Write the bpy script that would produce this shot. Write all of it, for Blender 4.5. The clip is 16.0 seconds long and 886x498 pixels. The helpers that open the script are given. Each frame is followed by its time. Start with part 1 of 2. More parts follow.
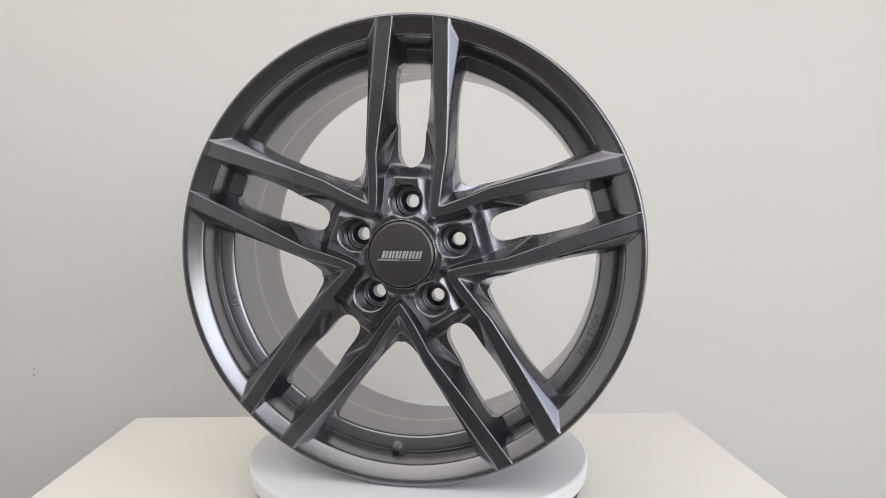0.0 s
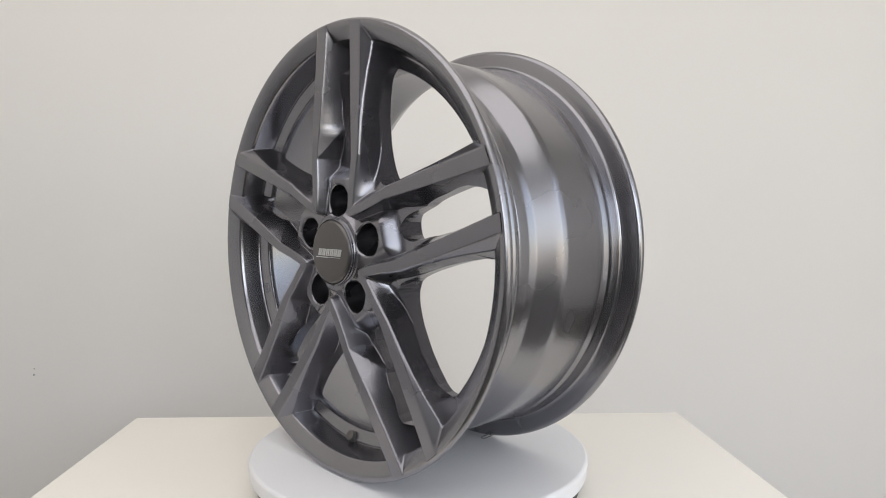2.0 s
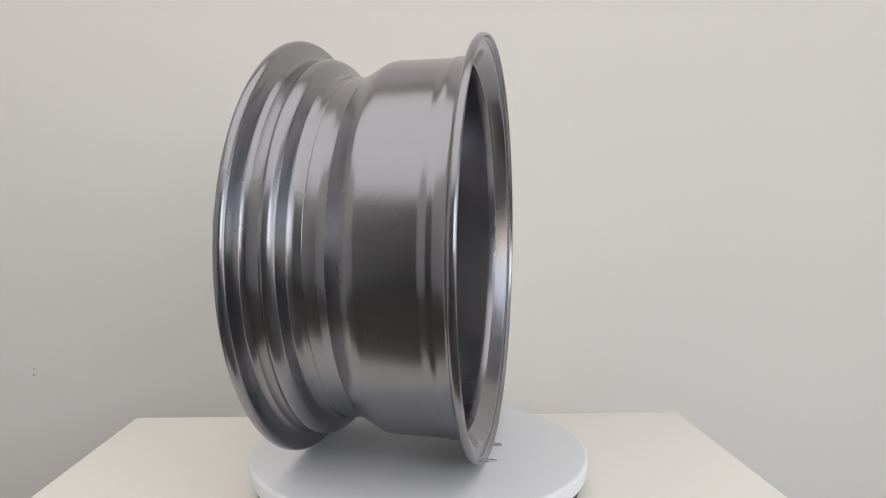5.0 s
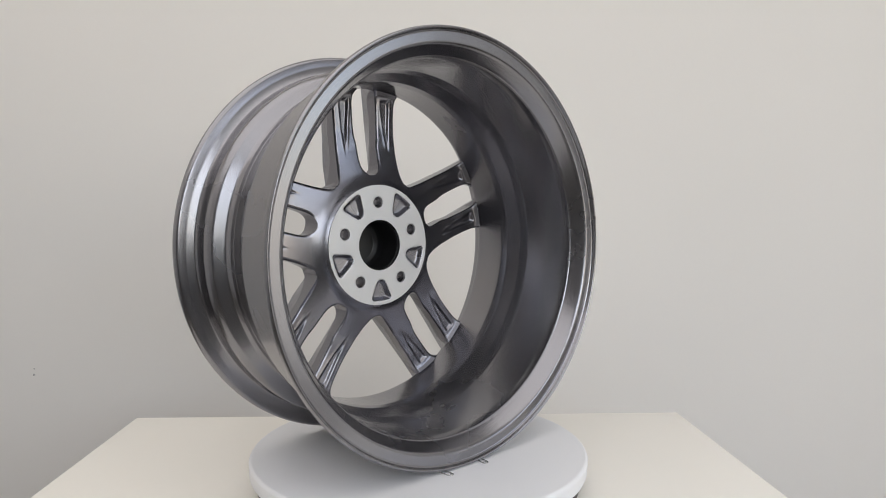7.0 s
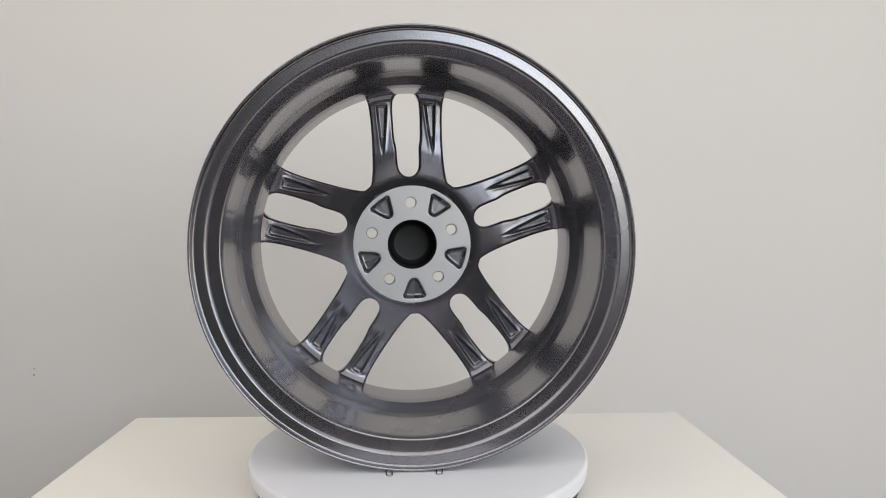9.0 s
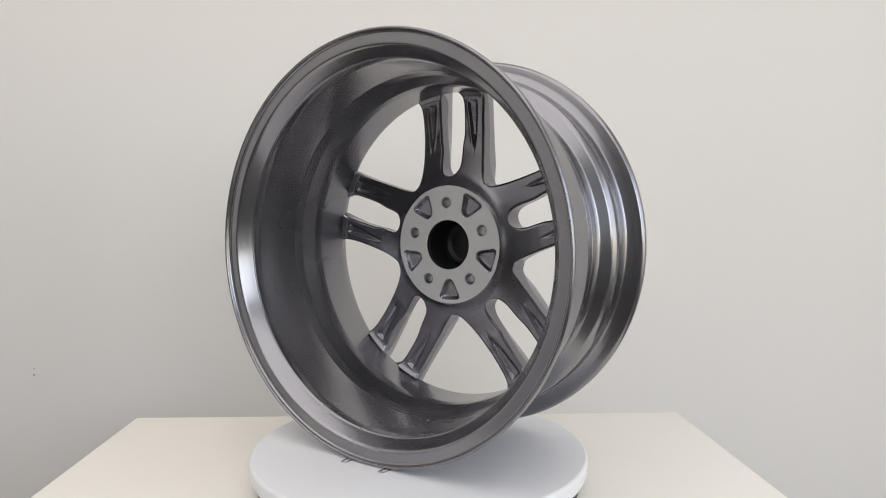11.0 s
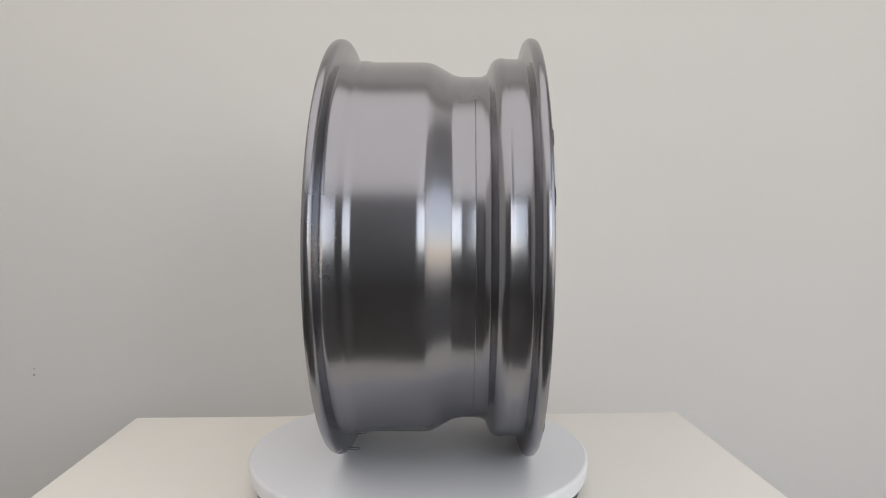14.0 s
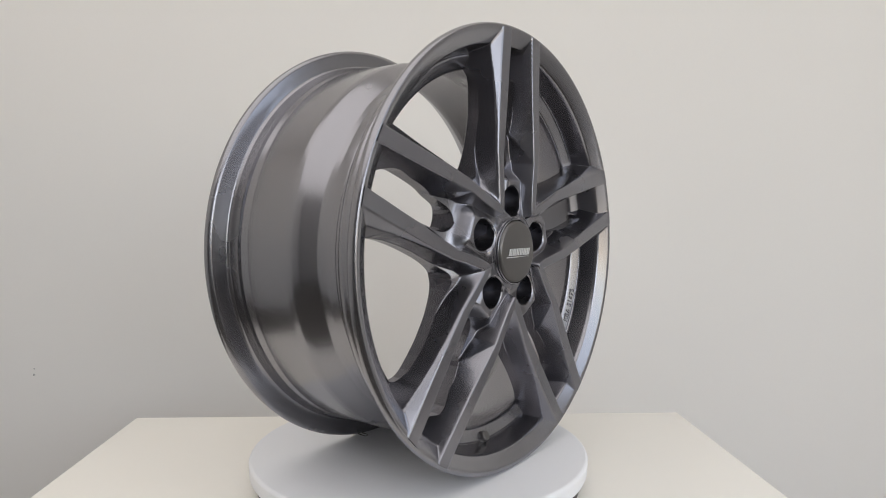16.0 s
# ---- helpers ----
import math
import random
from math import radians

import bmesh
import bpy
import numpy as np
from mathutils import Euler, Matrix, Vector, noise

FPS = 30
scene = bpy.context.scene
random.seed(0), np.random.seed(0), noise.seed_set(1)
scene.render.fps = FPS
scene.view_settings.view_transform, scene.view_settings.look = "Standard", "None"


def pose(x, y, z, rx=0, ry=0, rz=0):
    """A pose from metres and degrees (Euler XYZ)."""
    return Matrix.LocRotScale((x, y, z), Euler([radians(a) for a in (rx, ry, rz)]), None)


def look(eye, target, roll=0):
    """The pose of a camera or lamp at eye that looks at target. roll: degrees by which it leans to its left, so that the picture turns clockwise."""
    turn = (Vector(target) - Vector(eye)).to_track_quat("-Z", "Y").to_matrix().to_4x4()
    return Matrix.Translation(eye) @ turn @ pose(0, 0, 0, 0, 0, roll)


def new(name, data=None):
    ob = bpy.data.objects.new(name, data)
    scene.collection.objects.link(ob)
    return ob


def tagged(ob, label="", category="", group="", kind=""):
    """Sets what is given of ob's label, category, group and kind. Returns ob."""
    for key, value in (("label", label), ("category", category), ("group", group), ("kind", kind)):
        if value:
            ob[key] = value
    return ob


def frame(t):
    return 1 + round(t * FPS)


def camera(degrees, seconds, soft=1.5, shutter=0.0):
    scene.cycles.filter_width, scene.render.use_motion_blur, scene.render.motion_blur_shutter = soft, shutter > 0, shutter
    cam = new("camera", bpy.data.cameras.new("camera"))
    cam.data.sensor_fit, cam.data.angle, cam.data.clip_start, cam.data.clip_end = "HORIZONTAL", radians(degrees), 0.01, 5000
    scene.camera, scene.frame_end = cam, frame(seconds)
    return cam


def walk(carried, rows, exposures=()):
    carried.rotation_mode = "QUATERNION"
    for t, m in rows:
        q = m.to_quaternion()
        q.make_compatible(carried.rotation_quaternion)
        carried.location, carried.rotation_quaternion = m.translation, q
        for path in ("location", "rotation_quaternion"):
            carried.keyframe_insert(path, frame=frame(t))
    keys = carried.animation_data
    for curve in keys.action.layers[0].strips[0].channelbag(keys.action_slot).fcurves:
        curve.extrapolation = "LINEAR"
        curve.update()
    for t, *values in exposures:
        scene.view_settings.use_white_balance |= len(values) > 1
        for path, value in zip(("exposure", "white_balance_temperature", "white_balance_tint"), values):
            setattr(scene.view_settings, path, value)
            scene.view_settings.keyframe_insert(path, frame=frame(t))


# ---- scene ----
cam = camera(66.5, 16.0, soft=0.9, shutter=0.3)
CAM_POSE = pose(0.0151, -0.8325, 0.2931, 90 - 3.28, 0, -0.92) @ pose(0, 0, 0, 0, 0, 0.18)
walk(cam, [(0.0, CAM_POSE), (16.0, CAM_POSE)], exposures=[(0.0, 0.78), (2.4, 0.78), (3.2, 0.65), (5.0, 0.62), (7.5, 0.62), (9.0, 0.64), (11.5, 0.79), (12.5, 0.78), (13.8, 0.49), (15.0, 0.57), (16.0, 0.64)])

# turntable angle in degrees at each second given; the platter, the wheel and the clips share it
SPIN = [(0.0, -10.0), (1.5, -37.6), (3.0, -65.2), (4.2, -87.6), (5.0, -102.3), (6.25, -125.3), (7.5, -148.3),
        (9.0, -176.4), (10.25, -200.3), (11.5, -224.3), (12.5, -243.9), (13.8, -268.6), (14.5, -282.1), (15.25, -296.0), (16.0, -309.6)]

FLOOR, CEIL = -0.79, 2.25
X0, X1, Y0, Y1 = -2.3, 2.4, -3.3, 0.62
TURN = pose(0, 0, 0, 0, 0, 1.6)     # how the room and its table stand to the turntable's axes
TABLE_Z = -0.043

# ---------------------------------------------------------------- light
world = bpy.data.worlds.new("sky")
scene.world = world
world.use_nodes = True
wn = world.node_tree.nodes
sky = wn.new("ShaderNodeTexSky")
sky.sky_type, sky.sun_disc = "NISHITA", False
sky.sun_elevation, sky.sun_rotation = radians(35), radians(150)
world.node_tree.links.new(sky.outputs[0], wn["Background"].inputs[0])
wn["Background"].inputs[1].default_value = 0.1


def area_light(name, place, target, w, h, power, colour):
    data = bpy.data.lights.new(name, "AREA")
    data.shape, data.size, data.size_y, data.energy, data.color = "RECTANGLE", w, h, power, colour
    ob = new(name, data)
    ob.matrix_basis = TURN @ look(place, target)
    return ob


WIN_A = (0.25, 2.25, 0.35, 1.95)      # opening in the wall behind the camera: x from, to, z from, to
WIN_B = (-2.9, -0.6, -0.4, 2.0)    # opening in the side wall: y from, to, z from, to
area_light("daylight_a", ((WIN_A[0] + WIN_A[1]) / 2, Y0 - 0.05, (WIN_A[2] + WIN_A[3]) / 2),
             ((WIN_A[0] + WIN_A[1]) / 2, 0, (WIN_A[2] + WIN_A[3]) / 2), WIN_A[1] - WIN_A[0], WIN_A[3] - WIN_A[2], 13.5, (0.87, 0.94, 1.0))
area_light("daylight_b", (X1 + 0.05, (WIN_B[0] + WIN_B[1]) / 2, (WIN_B[2] + WIN_B[3]) / 2),
             (0, (WIN_B[0] + WIN_B[1]) / 2, (WIN_B[2] + WIN_B[3]) / 2), WIN_B[1] - WIN_B[0], WIN_B[3] - WIN_B[2], 10.5, (0.95, 0.965, 0.97))


FILL = (-0.48, -1.35)      # middle of an added ceiling fill light that evens out wall and table
area_light("ceiling_fill_light", (FILL[0], FILL[1], CEIL - 0.062), (FILL[0], FILL[1], 0), 3.4, 3.4, 28.5, (1.0, 0.965, 0.95))


# ---------------------------------------------------------------- materials
def material(name, colour, rough=0.5, metal=0.0, coat=0.0, coat_rough=0.1, vary=0.08, scale=6.0, fine=300.0, bump=0.0, rough_vary=0.05, bump_dist=0.001, turned=False):
    m = bpy.data.materials.new(name)
    m.use_nodes = True
    n, l = m.node_tree.nodes, m.node_tree.links
    b = n["Principled BSDF"]
    b.inputs["Metallic"].default_value = metal
    b.inputs["Coat Weight"].default_value = coat
    b.inputs["Coat Roughness"].default_value = coat_rough
    co = n.new("ShaderNodeTexCoord")
    big, small = n.new("ShaderNodeTexNoise"), n.new("ShaderNodeTexNoise")
    big.inputs["Scale"].default_value, small.inputs["Scale"].default_value = scale, fine
    big.inputs["Detail"].default_value, small.inputs["Detail"].default_value = 5, 3
    for t in (big, small):
        l.new(co.outputs["Object"], t.inputs["Vector"])
    if turned:      # fine rings round the axle, as a lathe leaves them
        mp = n.new("ShaderNodeMapping")
        mp.inputs["Scale"].default_value = (0.03, 1, 0.03)
        l.new(co.outputs["Object"], mp.inputs["Vector"])
        l.new(mp.outputs[0], small.inputs["Vector"])
    mix = n.new("ShaderNodeMix")
    mix.data_type = "RGBA"
    mix.inputs[6].default_value = (*[c * (1 - vary) for c in colour], 1)
    mix.inputs[7].default_value = (*[min(1, c * (1 + vary)) for c in colour], 1)
    add = n.new("ShaderNodeMath")
    add.operation = "MULTIPLY_ADD"
    add.inputs[1].default_value = 0.35
    l.new(small.outputs[0], add.inputs[0])
    sc = n.new("ShaderNodeMath")
    sc.operation = "MULTIPLY"
    sc.inputs[1].default_value = 0.65
    l.new(big.outputs[0], sc.inputs[0])
    l.new(sc.outputs[0], add.inputs[2])
    l.new(add.outputs[0], mix.inputs[0])
    l.new(mix.outputs[2], b.inputs["Base Color"])
    mr = n.new("ShaderNodeMapRange")
    mr.inputs[1].default_value, mr.inputs[2].default_value = 0.3, 0.7
    mr.inputs[3].default_value, mr.inputs[4].default_value = max(0.02, rough - rough_vary), rough + rough_vary
    l.new(big.outputs[0], mr.inputs[0])
    l.new(mr.outputs[0], b.inputs["Roughness"])
    if bump:
        bp = n.new("ShaderNodeBump")
        bp.inputs["Strength"].default_value, bp.inputs["Distance"].default_value = bump, bump_dist
        l.new(small.outputs[0], bp.inputs["Height"])
        l.new(bp.outputs[0], b.inputs["Normal"])
    return m


PAINT = material("gunmetal_paint", (0.236, 0.233, 0.257), 0.27, 0.97, 0.15, 0.12, 0.05, 9, 1400, 0.004, 0.04, 0.0002)
BARREL = material("gunmetal_lacquer", (0.280, 0.276, 0.296), 0.25, 0.97, 0.25, 0.07, 0.04, 7, 260, 0.06, 0.04, 0.0001, True)
BARE = material("machined_aluminium", (0.66, 0.66, 0.67), 0.55, 1.0, 0, 0.1, 0.03, 12, 500, 0.01, 0.05, 0.0002)
CAPMAT = material("satin_cap", (0.145, 0.138, 0.134), 0.36, 0.85, 0.1, 0.2, 0.05, 30, 900)
BLACK = material("black_plastic", (0.012, 0.012, 0.013), 0.42, 0, 0, 0.1, 0.1, 30, 500)
PRINT = material("silver_print", (0.62, 0.62, 0.62), 0.4, 0.3, 0, 0.1, 0.03, 40, 500)
STEEL = material("steel_wire", (0.55, 0.55, 0.56), 0.25, 1.0, 0, 0.1, 0.05, 60, 600)
WALL = material("white_wall_paint", (0.80, 0.78, 0.755), 0.85, 0, 0, 0.1, 0.02, 2.5, 260, 0.12, 0.05, 0.0006)
TABLE = material("cream_laminate", (0.87, 0.84, 0.78), 0.42, 0, 0, 0.1, 0.02, 4, 200, 0.02, 0.06, 0.0003)
PLATTER = material("white_plastic", (0.80, 0.805, 0.83), 0.45, 0, 0, 0.1, 0.02, 8, 300, 0.02, 0.05, 0.0003)
FLOORMAT = material("dark_floor", (0.08, 0.072, 0.06), 0.5, 0, 0, 0.1, 0.2, 3, 60)
CEILMAT = material("ceiling_paint", (0.82, 0.80, 0.775), 0.9, 0, 0, 0.1, 0.02, 2, 100)
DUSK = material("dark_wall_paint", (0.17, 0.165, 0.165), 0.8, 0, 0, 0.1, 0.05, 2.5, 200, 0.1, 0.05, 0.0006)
GREY = material("grey_wall_paint", (0.80, 0.78, 0.755), 0.8, 0, 0, 0.1, 0.05, 2.5, 200, 0.1, 0.05, 0.0006)
DIRT = material("scuff", (0.46, 0.45, 0.45), 0.8, 0, 0, 0.1, 0.2, 200, 900)


# ---------------------------------------------------------------- mesh helpers
def part(name, bm, mat, parent=None, label="", smooth=True, angle=35):
    me = bpy.data.meshes.new(name)
    bmesh.ops.recalc_face_normals(bm, faces=bm.faces)
    bm.to_mesh(me)
    bm.free()
    me.materials.append(mat)
    if smooth:
        for p in me.polygons:
            p.use_smooth = True
        me.set_sharp_from_angle(angle=radians(angle))
    ob = new(name, me)
    ob.parent = parent
    if label:
        tagged(ob, label)
    return ob


def place(ob, m):
    ob.matrix_basis = m
    return ob


def empty(name):
    ob = new(name)
    ob.empty_display_size = 0.05
    return ob


def box(bm, x0, x1, y0, y1, z0, z1, bev=0.0):
    r = bmesh.ops.create_cube(bm, size=1)
    bmesh.ops.scale(bm, vec=(x1 - x0, y1 - y0, z1 - z0), verts=r["verts"])
    bmesh.ops.translate(bm, vec=((x0 + x1) / 2, (y0 + y1) / 2, (z0 + z1) / 2), verts=r["verts"])
    if bev:
        edges = list({e for v in r["verts"] for e in v.link_edges})
        bmesh.ops.bevel(bm, geom=edges, offset=bev, segments=3, affect="EDGES", profile=0.5)


def revolve_z(bm, prof, n=96, closed=False):
    """prof: (r, z) round the z axis."""
    rings = []
    for r, z in prof:
        if r < 1e-6:
            rings.append([bm.verts.new((0, 0, z))])
        else:
            rings.append([bm.verts.new((r * math.cos(2 * math.pi * i / n), r * math.sin(2 * math.pi * i / n), z)) for i in range(n)])
    pairs = list(zip(rings, rings[1:])) + ([(rings[-1], rings[0])] if closed else [])
    for a, b in pairs:
        for i in range(n):
            j = (i + 1) % n
            if len(a) == 1 and len(b) == 1:
                continue
            if len(a) == 1:
                bm.faces.new((a[0], b[i], b[j]))
            elif len(b) == 1:
                bm.faces.new((a[i], a[j], b[0]))
            else:
                bm.faces.new((a[i], a[j], b[j], b[i]))


def revolve_y(bm, prof, n=96, closed=False):
    """prof: (r, y) round the wheel's own axis, which is y."""
    first = len(bm.verts)
    revolve_z(bm, prof, n, closed)
    bm.verts.ensure_lookup_table()
    for v in bm.verts[first:]:
        x, y, z = v.co
        v.co = (x, z, -y)


def rounded(prof, rad, steps=3, closed=True):
    """Rounds the corners of a (r, y) outline."""
    out, n = [], len(prof)
    for i in range(n):
        p = Vector(prof[i])
        if not closed and i in (0, n - 1):
            out.append(tuple(p))
            continue
        a, b = Vector(prof[i - 1]) - p, Vector(prof[(i + 1) % n]) - p
        k = min(rad, a.length * 0.42, b.length * 0.42)
        p0, p1 = p + a.normalized() * k, p + b.normalized() * k
        for s in range(steps + 1):
            t = s / steps
            out.append(tuple(p0 * (1 - t) ** 2 + p * 2 * t * (1 - t) + p1 * t * t))
    return out


# ---------------------------------------------------------------- room
def wall_with_hole(name, axis, at, thick, a0, a1, hole, mat=None, label="plain matt white painted wall"):
    """A wall across axis ('x' or 'y') at a place, from a0 to a1 along the other, with one opening or none."""
    bm = bmesh.new()
    spans = [(a0, a1, FLOOR, CEIL)] if not hole else [
        (a0, hole[0], FLOOR, CEIL), (hole[1], a1, FLOOR, CEIL), (hole[0], hole[1], FLOOR, hole[2]), (hole[0], hole[1], hole[3], CEIL)]
    for p, q, z0, z1 in spans:
        lo, hi = min(at, at + thick), max(at, at + thick)
        if axis == "y":
            box(bm, p, q, lo, hi, z0, z1)
        else:
            box(bm, lo, hi, p, q, z0, z1)
    ob = part(name, bm, mat or WALL, smooth=False)
    ob.matrix_basis = TURN
    return tagged(ob, label, "wall", kind="structure")


wall_with_hole("wall_north", "y", Y1, 0.12, X0, X1, None)
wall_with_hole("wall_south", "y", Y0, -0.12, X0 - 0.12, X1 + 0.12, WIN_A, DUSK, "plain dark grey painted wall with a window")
wall_with_hole("wall_east", "x", X1, 0.12, Y0, Y1 + 0.12, WIN_B)
wall_with_hole("wall_west", "x", X0, -0.12, Y0, Y1 + 0.12, None, GREY, "plain matt off-white painted wall")
bm = bmesh.new()
box(bm, X0 - 0.12, X1 + 0.12, Y0 - 0.12, Y1 + 0.12, FLOOR - 0.1, FLOOR)
tagged(place(part("floor", bm, FLOORMAT, smooth=False), TURN), "dark smooth floor of the room", "floor", kind="structure")
bm = bmesh.new()
box(bm, X0 - 0.12, X1 + 0.12, Y0 - 0.12, Y1 + 0.12, CEIL, CEIL + 0.1)
tagged(place(part("ceiling", bm, CEILMAT, smooth=False), TURN), "plain white ceiling", "ceiling", kind="structure")

# added white box above the fill light, out of view on the ceiling
def build_ceiling_fill():
    lamp = empty("ceiling_fill")
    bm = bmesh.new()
    box(bm, FILL[0] - 1.75, FILL[0] + 1.75, FILL[1] - 1.75, FILL[1] + 1.75, CEIL - 0.055, CEIL, 0.004)
    part("fill_panel", bm, CEILMAT, lamp)
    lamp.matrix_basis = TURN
    tagged(lamp, "large flat white fill panel added on the unseen ceiling", "ceiling lamp")


build_ceiling_fill()

# small scuffs on the wall
for sx, sz, sr in ((-0.812, -0.058, 0.0026), (-0.811, -0.045, 0.0018)):
    bm = bmesh.new()
    revolve_z(bm, [(0, 0.0008), (sr * 0.7, 0.0007), (sr, 0)], 10)
    o = part("scuff_mark", bm, DIRT)
    o.matrix_basis = TURN @ pose(sx, Y1, sz, 90, 0, 0)
    tagged(o, "tiny grey scuff on the white wall", "scuff mark", "scuffs on the wall")


# ---------------------------------------------------------------- table
def build_table():
    t = empty("display_table")
    t.matrix_basis = TURN @ pose(0, 0, FLOOR)
    top = TABLE_Z - FLOOR
    x0, x1, y0, y1 = -0.455, 0.433, -0.275, 0.263
    bm = bmesh.new()
    box(bm, x0, x1, y0, y1, top - 0.028, top, 0.0022)
    part("tabletop", bm, TABLE, t)
    for a in (x0 + 0.004, x1 - 0.022):
        bm = bmesh.new()
        box(bm, a, a + 0.018, y0 + 0.01, y1 - 0.006, 0, top - 0.028, 0.001)
        part("side_panel", bm, TABLE, t)
    bm = bmesh.new()
    box(bm, x0 + 0.022, x1 - 0.022, y1 - 0.03, y1 - 0.012, 0.2, top - 0.028, 0.001)
    part("back_panel", bm, TABLE, t)
    tagged(t, "cream-white laminate table standing before a white wall", "table")


build_table()


# ---------------------------------------------------------------- turntable
def build_turntable():
    t = empty("turntable")
    t.location = (0, 0, TABLE_Z)
    h = -TABLE_Z
    bm = bmesh.new()
    revolve_z(bm, rounded([(0.0, 0.0), (0.192, 0.0), (0.1975, 0.006), (0.1965, h - 0.024), (0.0, h - 0.024)], 0.003, 3, False), 128)
    part("base", bm, BLACK, t, "black plastic base in the shadow under the platter")
    bm = bmesh.new()
    revolve_z(bm, rounded([(0.0, h - 0.022), (0.197, h - 0.022), (0.2055, h - 0.019), (0.2065, h - 0.003), (0.2040, h), (0.0, h)], 0.0025, 4, False), 160)
    p = part("platter", bm, PLATTER, t, "white round plastic platter")
    tagged(t, "white motorised round turntable on the table", "turntable")
    return p


platter = build_turntable()

# ---------------------------------------------------------------- alloy wheel
R = 0.2474
WX, WY, WZ = 0.0069, -0.0209, R       # the wheel's middle on the platter
ROLL = radians(-2.6)                  # how far the spokes are turned round the axle
wheel = empty("alloy_wheel")
tagged(wheel, "glossy gunmetal five twin-spoke alloy wheel standing on a turntable", "car wheel")

TO = Matrix.Translation((WX, WY, WZ))


def spun(k):
    """The pose of sector k: turned round the axle."""
    return Matrix.Rotation(-(2 * math.pi * k / 5 + ROLL), 4, "Y")


RIM = [  # outside from the front lip to the back lip, then the inside forward again: radius, depth
    (0.2405, -0.1124), (0.2453, -0.1132), (0.2474, -0.1095), (0.2474, -0.1050), (0.2445, -0.1015), (0.2350, -0.1000),
    (0.2265, -0.0970), (0.2245, -0.0920), (0.2250, -0.0790), (0.2262, -0.0750), (0.2245, -0.0690), (0.2205, -0.0640), (0.2075, -0.0585),
    (0.2048, -0.0520), (0.2048, -0.0445), (0.2043, -0.0440), (0.2048, -0.0435), (0.2048, -0.0300), (0.2065, -0.0210), (0.2165, -0.0030), (0.2200, 0.0040), (0.2212, 0.0110), (0.2215, 0.0720),
    (0.2235, 0.0800), (0.2230, 0.0850), (0.2255, 0.0970), (0.2275, 0.0995), (0.2350, 0.1005), (0.2445, 0.1020), (0.2474, 0.1050),
    (0.2474, 0.1098), (0.2458, 0.1124), (0.2440, 0.1118), (0.2428, 0.1080), (0.2412, 0.1066), (0.2300, 0.1070), (0.2274, 0.1042), (0.2205, 0.0925), (0.2186, 0.0890), (0.2172, 0.0882), (0.2160, 0.0790), (0.2155, 0.0150),
    (0.2120, 0.0030), (0.2040, -0.0140), (0.2026, -0.0250), (0.2026, -0.0700), (0.2034, -0.0740),
    (0.2052, -0.0758), (0.2165, -0.0800), (0.2184, -0.0800), (0.2197, -0.0786), (0.2208, -0.0810), (0.2250, -0.1010), (0.2266, -0.1045), (0.2375, -0.1108)]
RIM_FACE = RIM[-10:] + [RIM[0], RIM[1]]      # the part of it that faces forward between the spokes


def build_rim():
    bm = bmesh.new()
    revolve_y(bm, rounded(RIM, 0.0016, 3), 240, closed=True)
    return place(part("rim", bm, BARREL, wheel, "glossy gunmetal rim barrel with rolled flanges", angle=60), TO)


rim = build_rim()

# edges of one arm, for the half of the sector right of its middle: (x, z) from the hub outward
INNER = [(0.0297, 0.0409), (0.0287, 0.0416), (0.0281, 0.0432), (0.0280, 0.0560), (0.0284, 0.0680), (0.0296, 0.0850), (0.0312, 0.1010), (0.0300, 0.1180), (0.0281, 0.1400), (0.0258, 0.1660), (0.0242, 0.1900), (0.0226, 0.2130), (0.0206, 0.2450)]
OUTER = [(0.0371, 0.0511), (0.0362, 0.0517), (0.0361, 0.0535), (0.0376, 0.0630), (0.0388, 0.0780), (0.0408, 0.0960), (0.0420, 0.1050), (0.0418, 0.1250), (0.0414, 0.1500), (0.0408, 0.1660), (0.0398, 0.1900), (0.0389, 0.2130), (0.0372, 0.2450)]
WINDOW = [(0.0562, 0.0774), (0.0538, 0.0784), (0.0516, 0.0812), (0.0502, 0.0870), (0.0494, 0.0950), (0.0486, 0.1035), (0.0480, 0.1190), (0.0478, 0.1400), (0.0482, 0.1640), (0.0494, 0.1805), (0.0508, 0.1910), (0.0540, 0.2000), (0.0600, 0.2060), (0.0680, 0.2090)]
SLOT = [(0.0, 0.0908), (0.0045, 0.0916), (0.0088, 0.0943), (0.0120, 0.0985), (0.0140, 0.1040), (0.0148, 0.1120), (0.0151, 0.1290), (0.0158, 0.1350), (0.0171, 0.1400), (0.0179, 0.1510), (0.0184, 0.1680), (0.0184, 0.1855), (0.0174, 0.1950), (0.0140, 0.2012), (0.0080, 0.2040), (0.0, 0.2046)]
BOLT_R, BOLT_Z = 0.0172, 0.056


def far(line, x, z):
    """Distance of points to a polyline."""
    best = np.full(x.shape, 1e9)
    for (ax, az), (bx, bz) in zip(line, line[1:]):
        dx, dz = bx - ax, bz - az
        t = np.clip(((x - ax) * dx + (z - az) * dz) / (dx * dx + dz * dz), 0, 1)
        best = np.minimum(best, np.hypot(x - ax - t * dx, z - az - t * dz))
    return best


def beside(line, x, z):
    """Signed distance to a polyline that climbs in z: positive on its outer side."""
    lx, lz = zip(*line)
    return np.where(x > np.interp(z, lz, lx), 1, -1) * far(line, x, z)


def smin(a, b, k):
    h = np.maximum(k - np.abs(a - b), 0) / k
    return np.minimum(a, b) - h * h * k / 4


def smax(a, b, k):
    return -smin(-a, -b, k)


def ease(v, a, b):
    t = np.clip((v - a) / (b - a), 0, 1)
    return t * t * (3 - 2 * t)


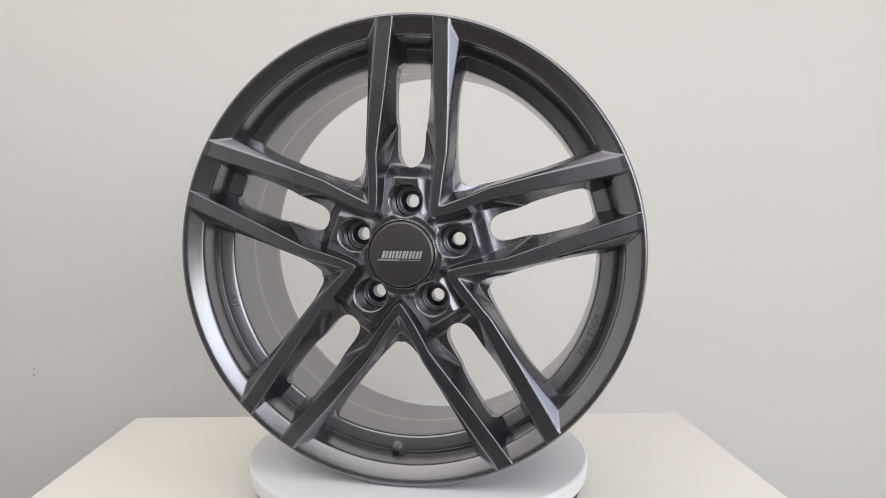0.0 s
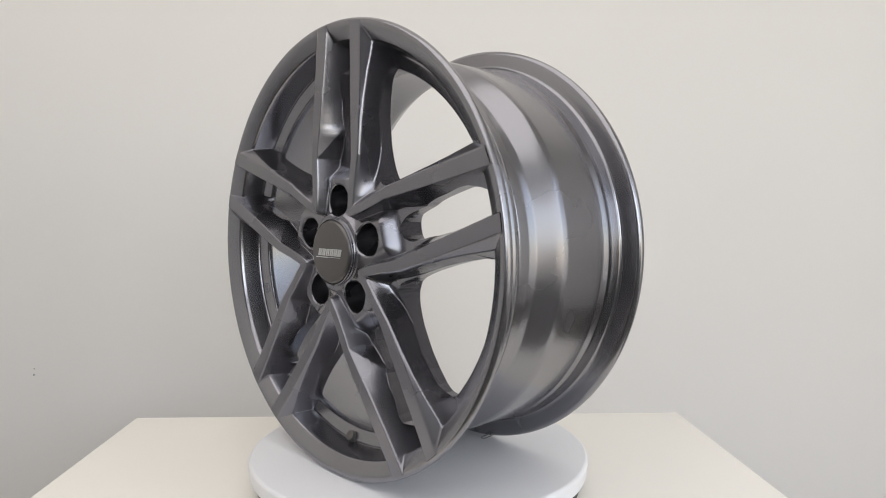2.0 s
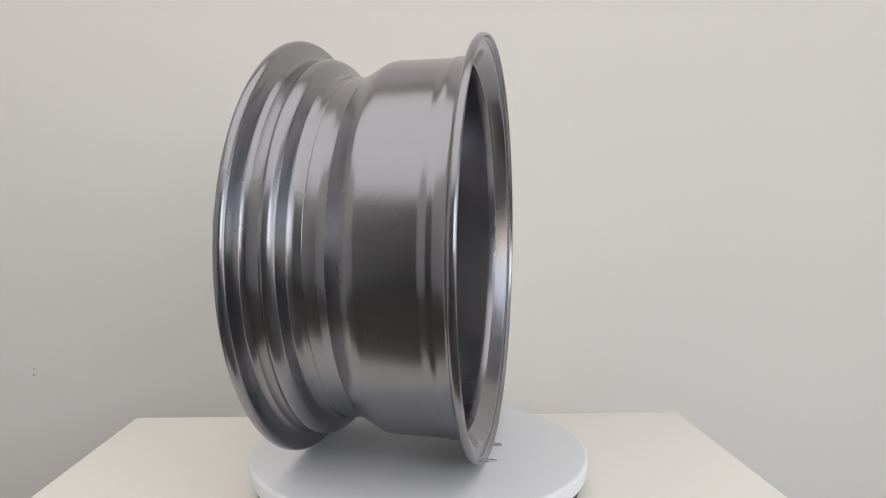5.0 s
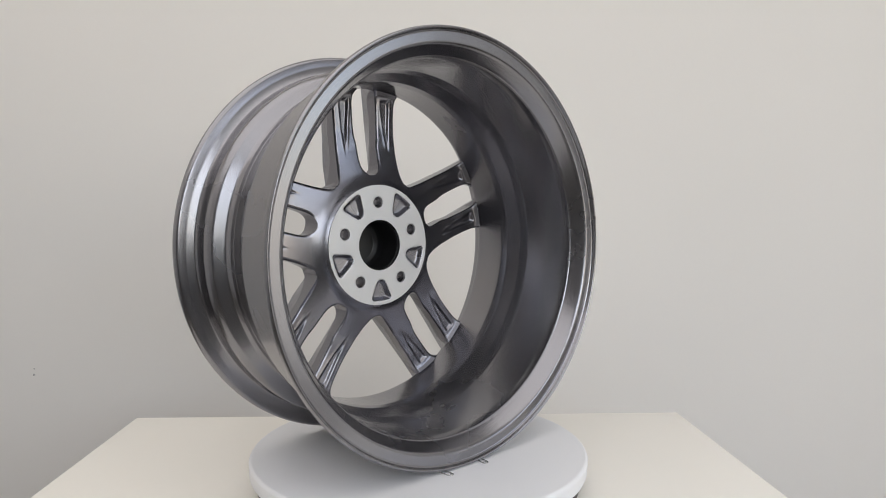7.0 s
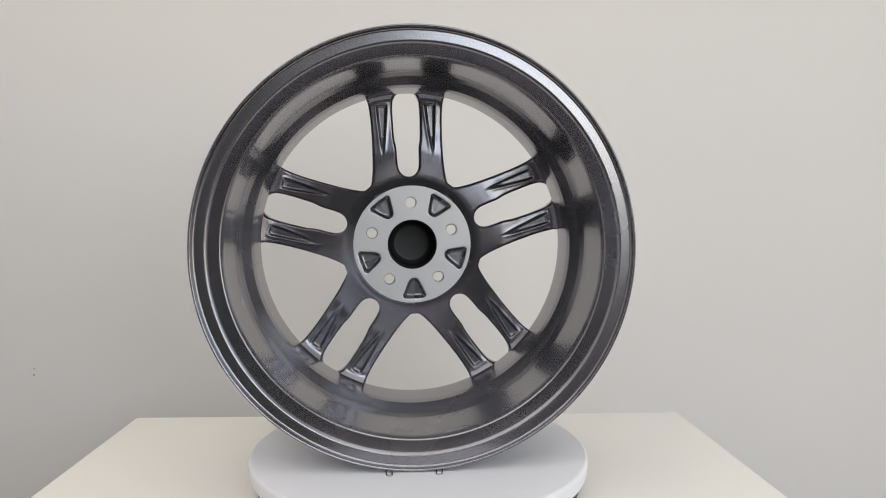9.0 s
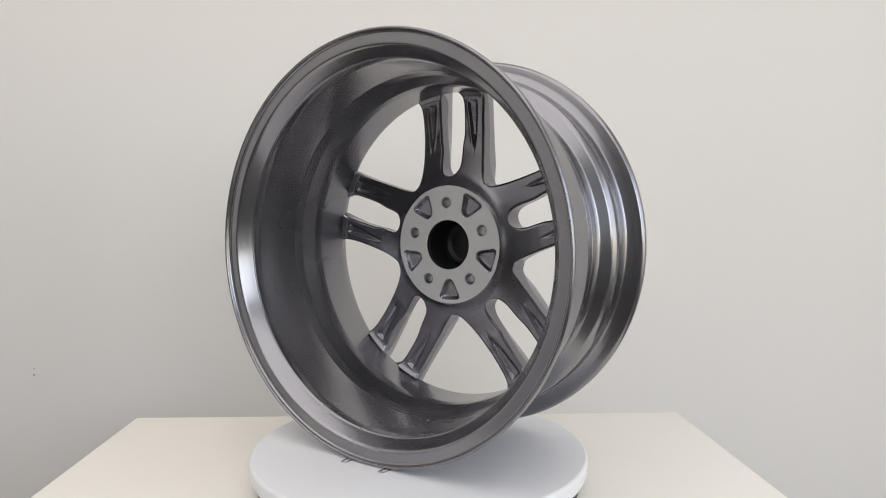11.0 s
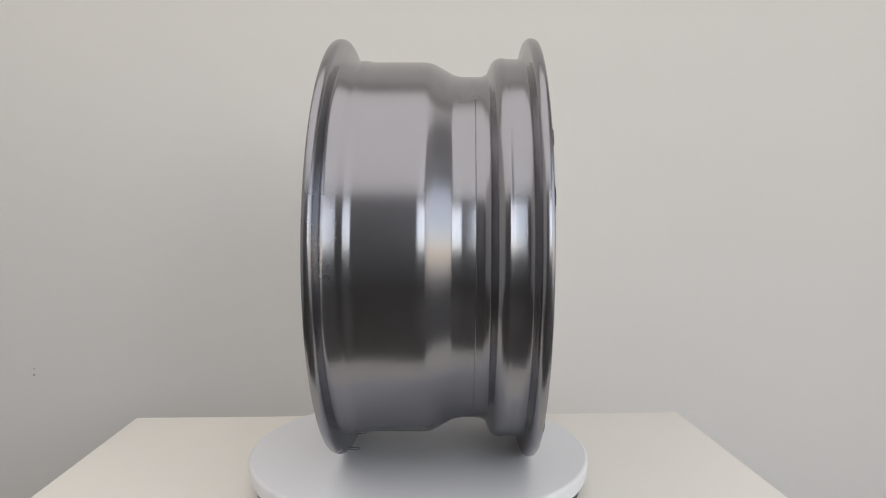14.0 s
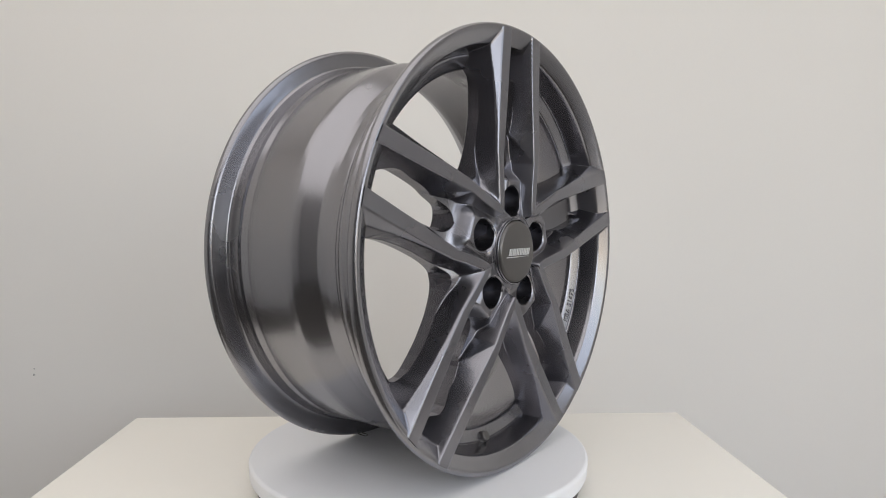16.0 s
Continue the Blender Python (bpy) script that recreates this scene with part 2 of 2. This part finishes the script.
def curve(v, xs, ys, soft=0.006):
    """A rounded broken line."""
    return sum(np.interp(v + o, xs, ys) for o in np.linspace(-soft, soft, 9)) / 9


def to_window(x, z):
    d = -beside(WINDOW, x, z)
    return np.where((z < WINDOW[0][1]) & (d < 0), far(WINDOW, x, z), d)


def to_slot(x, z):
    d = beside(SLOT, x, z)
    return np.where((z < SLOT[0][1]) | (z > SLOT[-1][1]), far(SLOT, x, z), d)


def solid(x, z):
    """How far inside the metal of a twin spoke a point lies."""
    x = np.abs(x)
    return np.minimum(np.minimum(to_window(x, z), to_slot(x, z)), np.hypot(x, z - BOLT_Z) - BOLT_R)


def rim_face(r):
    return np.interp(r, [p[0] for p in RIM_FACE], [p[1] for p in RIM_FACE], left=0.0)


def back(x, z):
    """Depth of the back: a skirt round the mounting pad, then along the arms, rising into the barrel, with a long hollow in each arm."""
    x = np.abs(x)
    r = np.hypot(x, z)
    y = curve(r, (0.0772, 0.0800, 0.0850, 0.0920, 0.1030, 0.1150, 0.1280, 0.1550, 0.1880, 0.1980, 0.2015, 0.2040, 0.2100),
              (-0.0530, -0.0554, -0.0592, -0.0626, -0.0660, -0.0692, -0.0720, -0.0748, -0.0745, -0.0730, -0.0700, -0.0668, -0.0665), 0.0045)
    y = np.where(r < 0.0770, -0.062, y)
    y = y - 0.0022 * np.clip(1 - np.minimum(to_window(x, z), to_slot(x, z)) / 0.0035, 0, 1) ** 2 * ease(r, 0.09, 0.11)
    mid = 0.0334 - (z - 0.15) * 0.02
    half = 0.0068 * np.clip((z - 0.114) / 0.066, 0.001, 1) ** 0.8
    inside = smin(half - np.abs(x - mid), 0.190 - z, 0.003)
    ramp = 0.0026 * ease(inside, -0.0014, 0.0034) * ease(z, 0.114, 0.150)
    lip = 0.0004 * np.exp(-((inside + 0.001) / 0.0022) ** 2) * ease(z, 0.118, 0.140) * (z < 0.196)
    y = y - ramp + lip
    return np.where(r > 0.2125, np.minimum(y, rim_face(r) + 0.004), y)


def front(x, z):
    """Depth of the front: flat arm faces with bevels and walls, bolt bosses, valleys beside them and the rim's face."""
    x = np.abs(x)
    c36, s36 = math.cos(radians(36)), math.sin(radians(36))
    u, v = z * s36 - x * c36, z * c36 + x * s36           # off the line between two spokes, and along it
    u = np.sqrt(u * u + 0.0022 ** 2)
    x, z = v * s36 - u * c36, v * c36 + u * s36
    r = np.hypot(x, z)
    flat = -0.1135 - 0.0035 * np.clip(1 - z / 0.2, 0, 1)
    rear = np.interp(r, (0.07, 0.0850, 0.1030, 0.1280, 0.1550, 0.1880, 0.2060), (-0.0745, -0.0755, -0.0805, -0.0880, -0.0915, -0.0890, -0.0790))
    # window side: a bevel that widens outward, then the wall
    d = beside(OUTER, x, z)
    wide = np.interp(z, (0.05, 0.105, 0.140, 0.166, 0.190, 0.213, 0.24), (0.0014, 0.0014, 0.0020, 0.0034, 0.0058, 0.0090, 0.0120))
    deep = np.interp(z, (0.05, 0.105, 0.140, 0.166, 0.190, 0.213, 0.24), (0.0022, 0.0024, 0.0030, 0.0040, 0.0060, 0.0088, 0.0110))
    bevel = flat + deep / wide * d
    edge = np.maximum(to_window(x, z), 0)
    t = np.clip((d - wide) / np.maximum(d - wide + edge, 1e-5), -0.5, 1)
    wall = np.where(z < 0.197, flat + deep + t * (rear - flat - deep), flat + deep + 4.5 * (d - wide))
    wall = np.where(d > wide, wall, flat + deep + 4.0 * (d - wide))
    outside = smax(bevel, wall, 0.0012)
    # slot side
    e = -beside(INNER, x, z)
    gap = np.maximum(to_slot(x, z), 0)
    q = np.clip(e / np.maximum(e + gap, 1e-5), -0.5, 1)
    upper = np.where(z < 0.199, flat + q * (rear - flat), flat + 4.5 * e)
    upper = upper + 1.4 * np.clip(-((z - 0.1010) * 0.408 + (x - 0.0312) * 0.913), 0, 1)
    steep = flat + 3.2 * e
    inside = smin(upper, steep, 0.0016)
    arm = smax(smax(flat, outside, 0.0016), inside, 0.0020)
    # hub
    valley = curve(z, (0.036, 0.055, 0.075, 0.092, 0.112, 0.135, 0.15), (-0.1050, -0.1005, -0.0960, -0.0900, -0.0875, -0.0885, -0.06), 0.008)
    side = x - np.interp(z, (0.036, 0.083), (0.0190, 0.0125))
    top = z - 0.0800
    off = np.hypot(np.maximum(0.85 * side + 0.002, 0), np.maximum(1.8 * top + 0.003, 0))
    boss = -0.1080 + off * off / (off + 0.008)
    collar = -0.1105 + 1.1 * np.maximum(r - 0.0420, 0)
    hub = smin(smin(valley, boss, 0.006), collar, 0.004)
    hub = np.where(z > 0.15, 0.0, hub)
    y = smin(arm, hub, 0.0022)
    face = rim_face(r) + 0.0007
    y = np.where(r > 0.2045, smin(y, face, 0.0034), y)
    hole = np.hypot(x, z - BOLT_Z) - BOLT_R
    y = y + 0.0016 * np.clip(1 - hole / 0.0022, 0, 1) ** 2
    return np.minimum(y, np.where(r < 0.2, back(x, z) - 0.0012, 1.0))


def slopes(f, x, z, step=0.00025):
    return (f(x + step, z) - f(x - step, z)) / (2 * step), (f(x, z + step) - f(x, z - step)) / (2 * step)


def build_twin_spoke():
    """One fifth of the wheel's star: both arms of a spoke with their share of the hub, front, back and the cut edges between."""
    nr, na = 330, 320
    rr, aa = np.linspace(0.0364, 0.2436, nr + 1), np.linspace(-radians(36), radians(36), na + 1)
    rg, ag = np.meshgrid(rr, aa, indexing="ij")
    x, z = rg * np.sin(ag), rg * np.cos(ag)
    m = solid(x, z)
    ok = m > 0
    near = np.zeros_like(ok)
    cells_in = ok[:-1, :-1] | ok[1:, :-1] | ok[:-1, 1:] | ok[1:, 1:]
    for i, j in ((0, 0), (0, 1), (1, 0), (1, 1)):
        near[i:nr + i, j:na + j] |= cells_in
    snap = near & ~ok
    seam = np.zeros_like(ok)
    seam[:, 0] = seam[:, -1] = True
    px, pz = x[snap], z[snap]
    for _ in range(3):
        d = solid(px, pz)
        gx, gz = slopes(solid, px, pz, 0.0001)
        k = np.maximum(gx * gx + gz * gz, 0.3)
        px, pz = px - d * gx / k, pz - d * gz / k
    moved = np.hypot(px - x[snap], pz - z[snap]) < 0.0022
    good = ok.copy()
    good[snap] = moved
    x[snap], z[snap] = np.where(moved, px, x[snap]), np.where(moved, pz, z[snap])
    use = good[:-1, :-1] & good[1:, :-1] & good[:-1, 1:] & good[1:, 1:] & cells_in
    ids = np.arange((nr + 1) * (na + 1)).reshape(nr + 1, na + 1)
    quads = np.stack([ids[:-1, :-1][use], ids[:-1, 1:][use], ids[1:, 1:][use], ids[1:, :-1][use]], 1)
    kept = np.unique(quads)
    remap = np.full(ids.size, -1)
    remap[kept] = np.arange(len(kept))
    quads = remap[quads]
    fx, fz = x.ravel()[kept], z.ravel()[kept]
    n = len(kept)
    yf, yb = front(fx, fz), back(fx, fz)
    yb = np.maximum(yb, yf + 0.0008)
    gx, gz = slopes(front, fx, fz)
    nf = np.stack([gx, -np.ones(n), gz], 1)
    gx, gz = slopes(back, fx, fz)
    nb = np.stack([-gx, np.ones(n), -gz], 1)
    # cut edges: sides used by one cell only, but for the joints between sectors
    e = np.concatenate([quads[:, [k, (k + 1) % 4]] for k in range(4)])
    key = np.sort(e, 1)
    _, first, count = np.unique(key, axis=0, return_index=True, return_counts=True)
    rim_e = e[first[count == 1]]
    onseam = seam.ravel()[kept]
    far_r = np.hypot(fx, fz)
    drop = (onseam[rim_e[:, 0]] & onseam[rim_e[:, 1]]) | (far_r[rim_e].min(1) > 0.2045)
    rim_e = rim_e[~drop]
    ev = np.unique(rim_e)
    er = np.full(n, -1)
    er[ev] = np.arange(len(ev))
    sx, sz = slopes(solid, fx[ev], fz[ev], 0.0004)
    ns = np.stack([-sx, np.zeros(len(ev)), -sz], 1)
    co = np.concatenate([np.stack([fx, yf, fz], 1), np.stack([fx, yb, fz], 1),
                         np.stack([fx[ev], yf[ev], fz[ev]], 1), np.stack([fx[ev], yb[ev], fz[ev]], 1)])
    no = np.concatenate([nf, nb, ns, ns])
    no = no / np.maximum(np.linalg.norm(no, axis=1, keepdims=True), 1e-9)
    a, b = er[rim_e[:, 0]] + 2 * n, er[rim_e[:, 1]] + 2 * n
    skirt = np.stack([b, a, a + len(ev), b + len(ev)], 1)
    faces = np.concatenate([quads[:, ::-1], quads + n, skirt])
    # faces turn the way their normals point
    p = co[faces]
    fn = np.cross(p[:, 2] - p[:, 0], p[:, 3] - p[:, 1])
    flip = (fn * no[faces].sum(1)).sum(1) < 0
    faces[flip] = faces[flip][:, ::-1]
    me = bpy.data.meshes.new("twin_spoke")
    me.from_pydata(co.tolist(), [], faces.tolist())
    me.materials.append(PAINT)
    me.polygons.foreach_set("use_smooth", [True] * len(me.polygons))
    me.normals_split_custom_set_from_vertices(no.tolist())
    ob = new("twin_spoke", me)
    ob.parent = wheel
    return tagged(ob, "gunmetal twin spoke with flat bevelled arms")


def build_bolt_seat():
    bm = bmesh.new()
    revolve_y(bm, rounded([(0.0172, -0.0850), (0.0172, -0.0755), (0.0164, -0.0740), (0.0122, -0.0736), (0.0084, -0.0700), (0.0071, -0.0685), (0.0071, -0.0520)], 0.0008, 3, False), 64)
    bmesh.ops.translate(bm, vec=(0, 0, BOLT_Z), verts=bm.verts)
    return part("bolt_seat", bm, PAINT, wheel, "sunk conical seat of a wheel bolt", angle=50)


def build_marking(side):
    """Worn cast characters in the hollow of an arm's back, as plain raised bars."""
    bm = bmesh.new()
    for i in range(8):
        z = 0.146 + i * 0.0042
        w = 0.0018 if i % 3 else 0.0024
        xc = 0.0334 - (z - 0.15) * 0.02
        yb = float(back(np.array([xc]), np.array([z]))[0]) - 0.0004
        box(bm, side * xc - w, side * xc + w, yb, yb + 0.0009, z, z + 0.0022, 0.0003)
    return part("cast_marking", bm, PAINT, wheel, smooth=False)


def star_patch(bm, centre, rings, outline, depth, inner=6):
    """A sheet round a hole: rings (radius, depth) outward, then steps to the outline, whose points are seen from the centre in turn."""
    cx, cz = centre
    n = len(outline)
    turns = [math.atan2(pz - cz, px - cx) for px, py, pz in outline]
    loops = [[bm.verts.new((cx + r * math.cos(a), y, cz + r * math.sin(a))) for a in turns] for r, y in rings]
    r_last = rings[-1][0]
    for s in range(1, inner + 1):
        t = s / inner
        lp = []
        for (px, py, pz), a in zip(outline, turns):
            x, z = cx + r_last * math.cos(a), cz + r_last * math.sin(a)
            x, z = x + (px - x) * t, z + (pz - z) * t
            lp.append(bm.verts.new((x, depth(x, z), z)))
        loops.append(lp)
    for a, b in zip(loops, loops[1:]):
        for i in range(n):
            j = (i + 1) % n
            bm.faces.new((a[i], a[j], b[j], b[i]))


def build_pad():
    """One fifth of the machined mounting face, with its bolt hole and half a pocket at each side."""
    def tri(x, z):
        a = math.atan2(x, z)
        best = 1.0
        for s in (1, -1):
            b = a - s * radians(36)
            r = math.hypot(x, z)
            u, w = r * math.sin(b), r * math.cos(b)
            e = [w - 0.0735, 0.0448 - w, abs(u) * 0.92 - 0.0052 - (w - 0.0448) * 0.40]
            d = 0.0022 * math.log(sum(math.exp(q / 0.0022) for q in e))
            best = min(best, d)
        return best

    def depth(x, z):
        t = max(0.0, min(1.0, (-tri(x, z) + 0.0002) / 0.0050))
        return -0.0520 - 0.0062 * t * t * (3 - 2 * t)

    arc = [(0.0785 * math.sin(radians(a)), None, 0.0785 * math.cos(radians(a))) for a in np.linspace(36, -36, 60)]
    low = [(0.0330 * math.sin(radians(a)), None, 0.0330 * math.cos(radians(a))) for a in np.linspace(-36, 36, 40)]
    s1 = [(r * math.sin(radians(-36)), None, r * math.cos(radians(-36))) for r in np.linspace(0.0785, 0.033, 30)][1:-1]
    s2 = [(-x, y, z) for x, y, z in reversed(s1)]
    bm = bmesh.new()
    star_patch(bm, (0, 0.056), [(0.0070, -0.0550), (0.0070, -0.0526), (0.0076, -0.0520)], arc + s1 + low + s2, depth, 26)
    ob = part("mounting_pad", bm, BARE, wheel, "bare machined aluminium mounting face with painted pockets", angle=60)
    ob.data.materials.append(PAINT)
    for f in ob.data.polygons:
        if f.center.y < -0.0523 and math.hypot(f.center.x, f.center.z - BOLT_Z) > 0.0075:
            f.material_index = 1
    return ob


def spread(first):
    """Four more of a part round the axle."""
    for k in range(1, 5):
        o = first.copy()
        scene.collection.objects.link(o)
        o.parent = wheel
        place(o, TO @ spun(k))
    place(first, TO @ spun(0))


for piece in (build_twin_spoke(), build_bolt_seat(), build_pad(), build_marking(1), build_marking(-1)):
    spread(piece)

# hub bore, ring round the cap, and the cap
bm = bmesh.new()
revolve_y(bm, rounded([(0.0330, -0.0520), (0.0330, -0.108), (0.0360, -0.1122), (0.0368, -0.1122), (0.0385, -0.108), (0.0345, -0.0545)], 0.0008, 2), 120, closed=True)
place(part("hub_bore", bm, PAINT, wheel, angle=50), TO)
bm = bmesh.new()
revolve_y(bm, rounded([(0.0, -0.1000), (0.0240, -0.1000), (0.0290, -0.0960), (0.0316, -0.0900), (0.0320, -0.0570), (0.0329, -0.0562), (0.0329, -0.1020), (0.0, -0.1020)], 0.001, 3, False), 96)
place(part("cap_back", bm, BLACK, wheel, "black plastic back of the centre cap"), TO)
bm = bmesh.new()
revolve_y(bm, rounded([(0.0, -0.1182), (0.0325, -0.1172), (0.0345, -0.1150), (0.0348, -0.1080), (0.0, -0.1080)], 0.0012, 4, False), 120)
cap = place(part("centre_cap", bm, CAPMAT, wheel, "satin dark grey round centre cap", angle=50), TO)
bm = bmesh.new()
revolve_y(bm, rounded([(0.0349, -0.1135), (0.0356, -0.1150), (0.0366, -0.1140), (0.0367, -0.1110), (0.0349, -0.1110)], 0.0005, 2), 120, closed=True)
place(part("cap_ring", bm, PAINT, wheel, "thin bright ring round the cap", angle=50), TO)


def build_cap_mark():
    """The maker's mark on the cap as plain slanted bars with a line below."""
    bm = bmesh.new()

    def bar(x0, x1, z0, z1, slant=0.28):
        q = [(x0, z0), (x1, z0), (x1, z1), (x0, z1)]
        lo = [bm.verts.new((x + slant * z, -0.1179, z)) for x, z in q]
        hi = [bm.verts.new((x + slant * z, -0.1186, z)) for x, z in q]
        bm.faces.new(hi)
        for i in range(4):
            bm.faces.new((lo[i], lo[(i + 1) % 4], hi[(i + 1) % 4], hi[i]))
    for i in range(12):
        x = -0.0205 + i * 0.00355
        bar(x, x + (0.0021 if i % 2 else 0.0025), -0.0030, 0.0046)
    bar(-0.0238, -0.0010, -0.0052, -0.0042)
    bar(0.0000, 0.0205, -0.0048, -0.0044)
    return part("cap_mark", bm, PRINT, cap, "silver printed mark", smooth=False)


build_cap_mark().matrix_basis = Matrix.Translation((0.001, 0, -0.001))

# valve with its collar in the rim
VA = radians(-93.1)
bm = bmesh.new()
revolve_z(bm, rounded([(0.0, 0.0085), (0.0052, 0.0085), (0.0060, 0.0070), (0.0060, 0.0030), (0.0068, 0.0022), (0.0072, -0.003), (0.0, -0.003)], 0.0006, 2, False), 32)
v = part("valve", bm, CAPMAT, wheel, "small dark valve plug", angle=40)
vd = Vector((math.cos(VA), 0, math.sin(VA)))
place(v, TO @ Matrix.Translation(vd * 0.2165 + Vector((0, -0.0765, 0))) @ (Vector((0, -0.88, 0)) - vd * 0.47).to_track_quat("Z", "Y").to_matrix().to_4x4())


def build_lettering(text, angle, size, radius, depth, name):
    """Raised cast characters along the ledge inside the rim, centred at an angle round the axle."""
    cu = bpy.data.curves.new(name, "FONT")
    cu.body, cu.size, cu.extrude, cu.align_x = text, size, 0.0017, "CENTER"
    tmp = bpy.data.objects.new(name, cu)
    scene.collection.objects.link(tmp)
    dg = bpy.context.evaluated_depsgraph_get()
    me = bpy.data.meshes.new_from_object(tmp.evaluated_get(dg))
    bpy.data.objects.remove(tmp)
    for vv in me.vertices:
        x, y, z = vv.co
        a = angle + x / radius
        rr = radius - y * 0.937 - z * 0.35
        yy = depth + y * 0.35 - z * 0.937
        vv.co = (rr * math.cos(a), yy, rr * math.sin(a))
    me.materials.clear()
    me.materials.append(PAINT)
    o = new(name, me)
    o.parent = rim
    return o


build_lettering("KBA 51475", radians(-23.5), 0.0104, 0.2150, -0.0794, "cast_lettering").matrix_basis = Matrix()


def build_cast_mark():
    """A worn cast mark on the ledge: short raised bars, one above another."""
    bm = bmesh.new()
    for i in range(4):
        a0 = radians(-165.6) + i * radians(0.95)
        q = [(0.2138, a0), (0.2075, a0), (0.2075, a0 + radians(0.55)), (0.2138, a0 + radians(0.55))]
        lo = [bm.verts.new((r * math.cos(a), -0.0788 + (0.2138 - r) * 0.372, r * math.sin(a))) for r, a in q]
        hi = [bm.verts.new((v.co.x, v.co.y - 0.0011, v.co.z)) for v in lo]
        bm.faces.new(hi)
        for j in range(4):
            bm.faces.new((lo[j], lo[(j + 1) % 4], hi[(j + 1) % 4], hi[j]))
    part("cast_mark", bm, PAINT, rim, smooth=False)


build_cast_mark()


# ---------------------------------------------------------------- paper clips that chock the wheel
def build_clip():
    w, g = 0.0036, 0.0007
    pts = []

    def arc(cx, cy, r, a0, a1, n=8):
        for i in range(n + 1):
            a = radians(a0 + (a1 - a0) * i / n)
            pts.append((cx + r * math.cos(a), cy + r * math.sin(a)))
    pts.append((-0.0036, -0.006))
    arc(0, 0.010, 0.0036, 180, 0)
    arc(0.0004, -0.012, 0.0032, 0, -180)
    arc(0.0000, 0.0075, 0.0028, 180, 0)
    pts.append((0.0028, -0.006))
    cu = bpy.data.curves.new("paper_clip", "CURVE")
    cu.dimensions, cu.bevel_depth, cu.bevel_resolution = "3D", 0.0005, 3
    sp = cu.splines.new("POLY")
    sp.points.add(len(pts) - 1)
    for p, (x, y) in zip(sp.points, pts):
        p.co = (x, y, 0, 1)
    tmp = bpy.data.objects.new("paper_clip", cu)
    scene.collection.objects.link(tmp)
    me = bpy.data.meshes.new_from_object(tmp.evaluated_get(bpy.context.evaluated_depsgraph_get()))
    bpy.data.objects.remove(tmp)
    me.materials.append(STEEL)
    return me


CLIP = build_clip()
clips = []
for cx, turn in ((0.0315, 4), (-0.0255, -7)):
    me = CLIP.copy()
    me.transform(pose(WX + cx, WY + 0.1085, 0.0006, 0, 0, turn))
    o = new("paper_clip", me)
    tagged(o, "steel wire paper clip lying on the platter under the rim", "paper clip", "clips under the rim")
    clips.append(o)


# ---------------------------------------------------------------- what turns
def motions():
    for ob in (wheel, *clips):
        walk(ob, [(t, pose(0, 0, 0, 0, 0, a)) for t, a in SPIN])
    walk(platter, [(t, pose(0, 0, 0, 0, 0, a)) for t, a in SPIN])


motions()
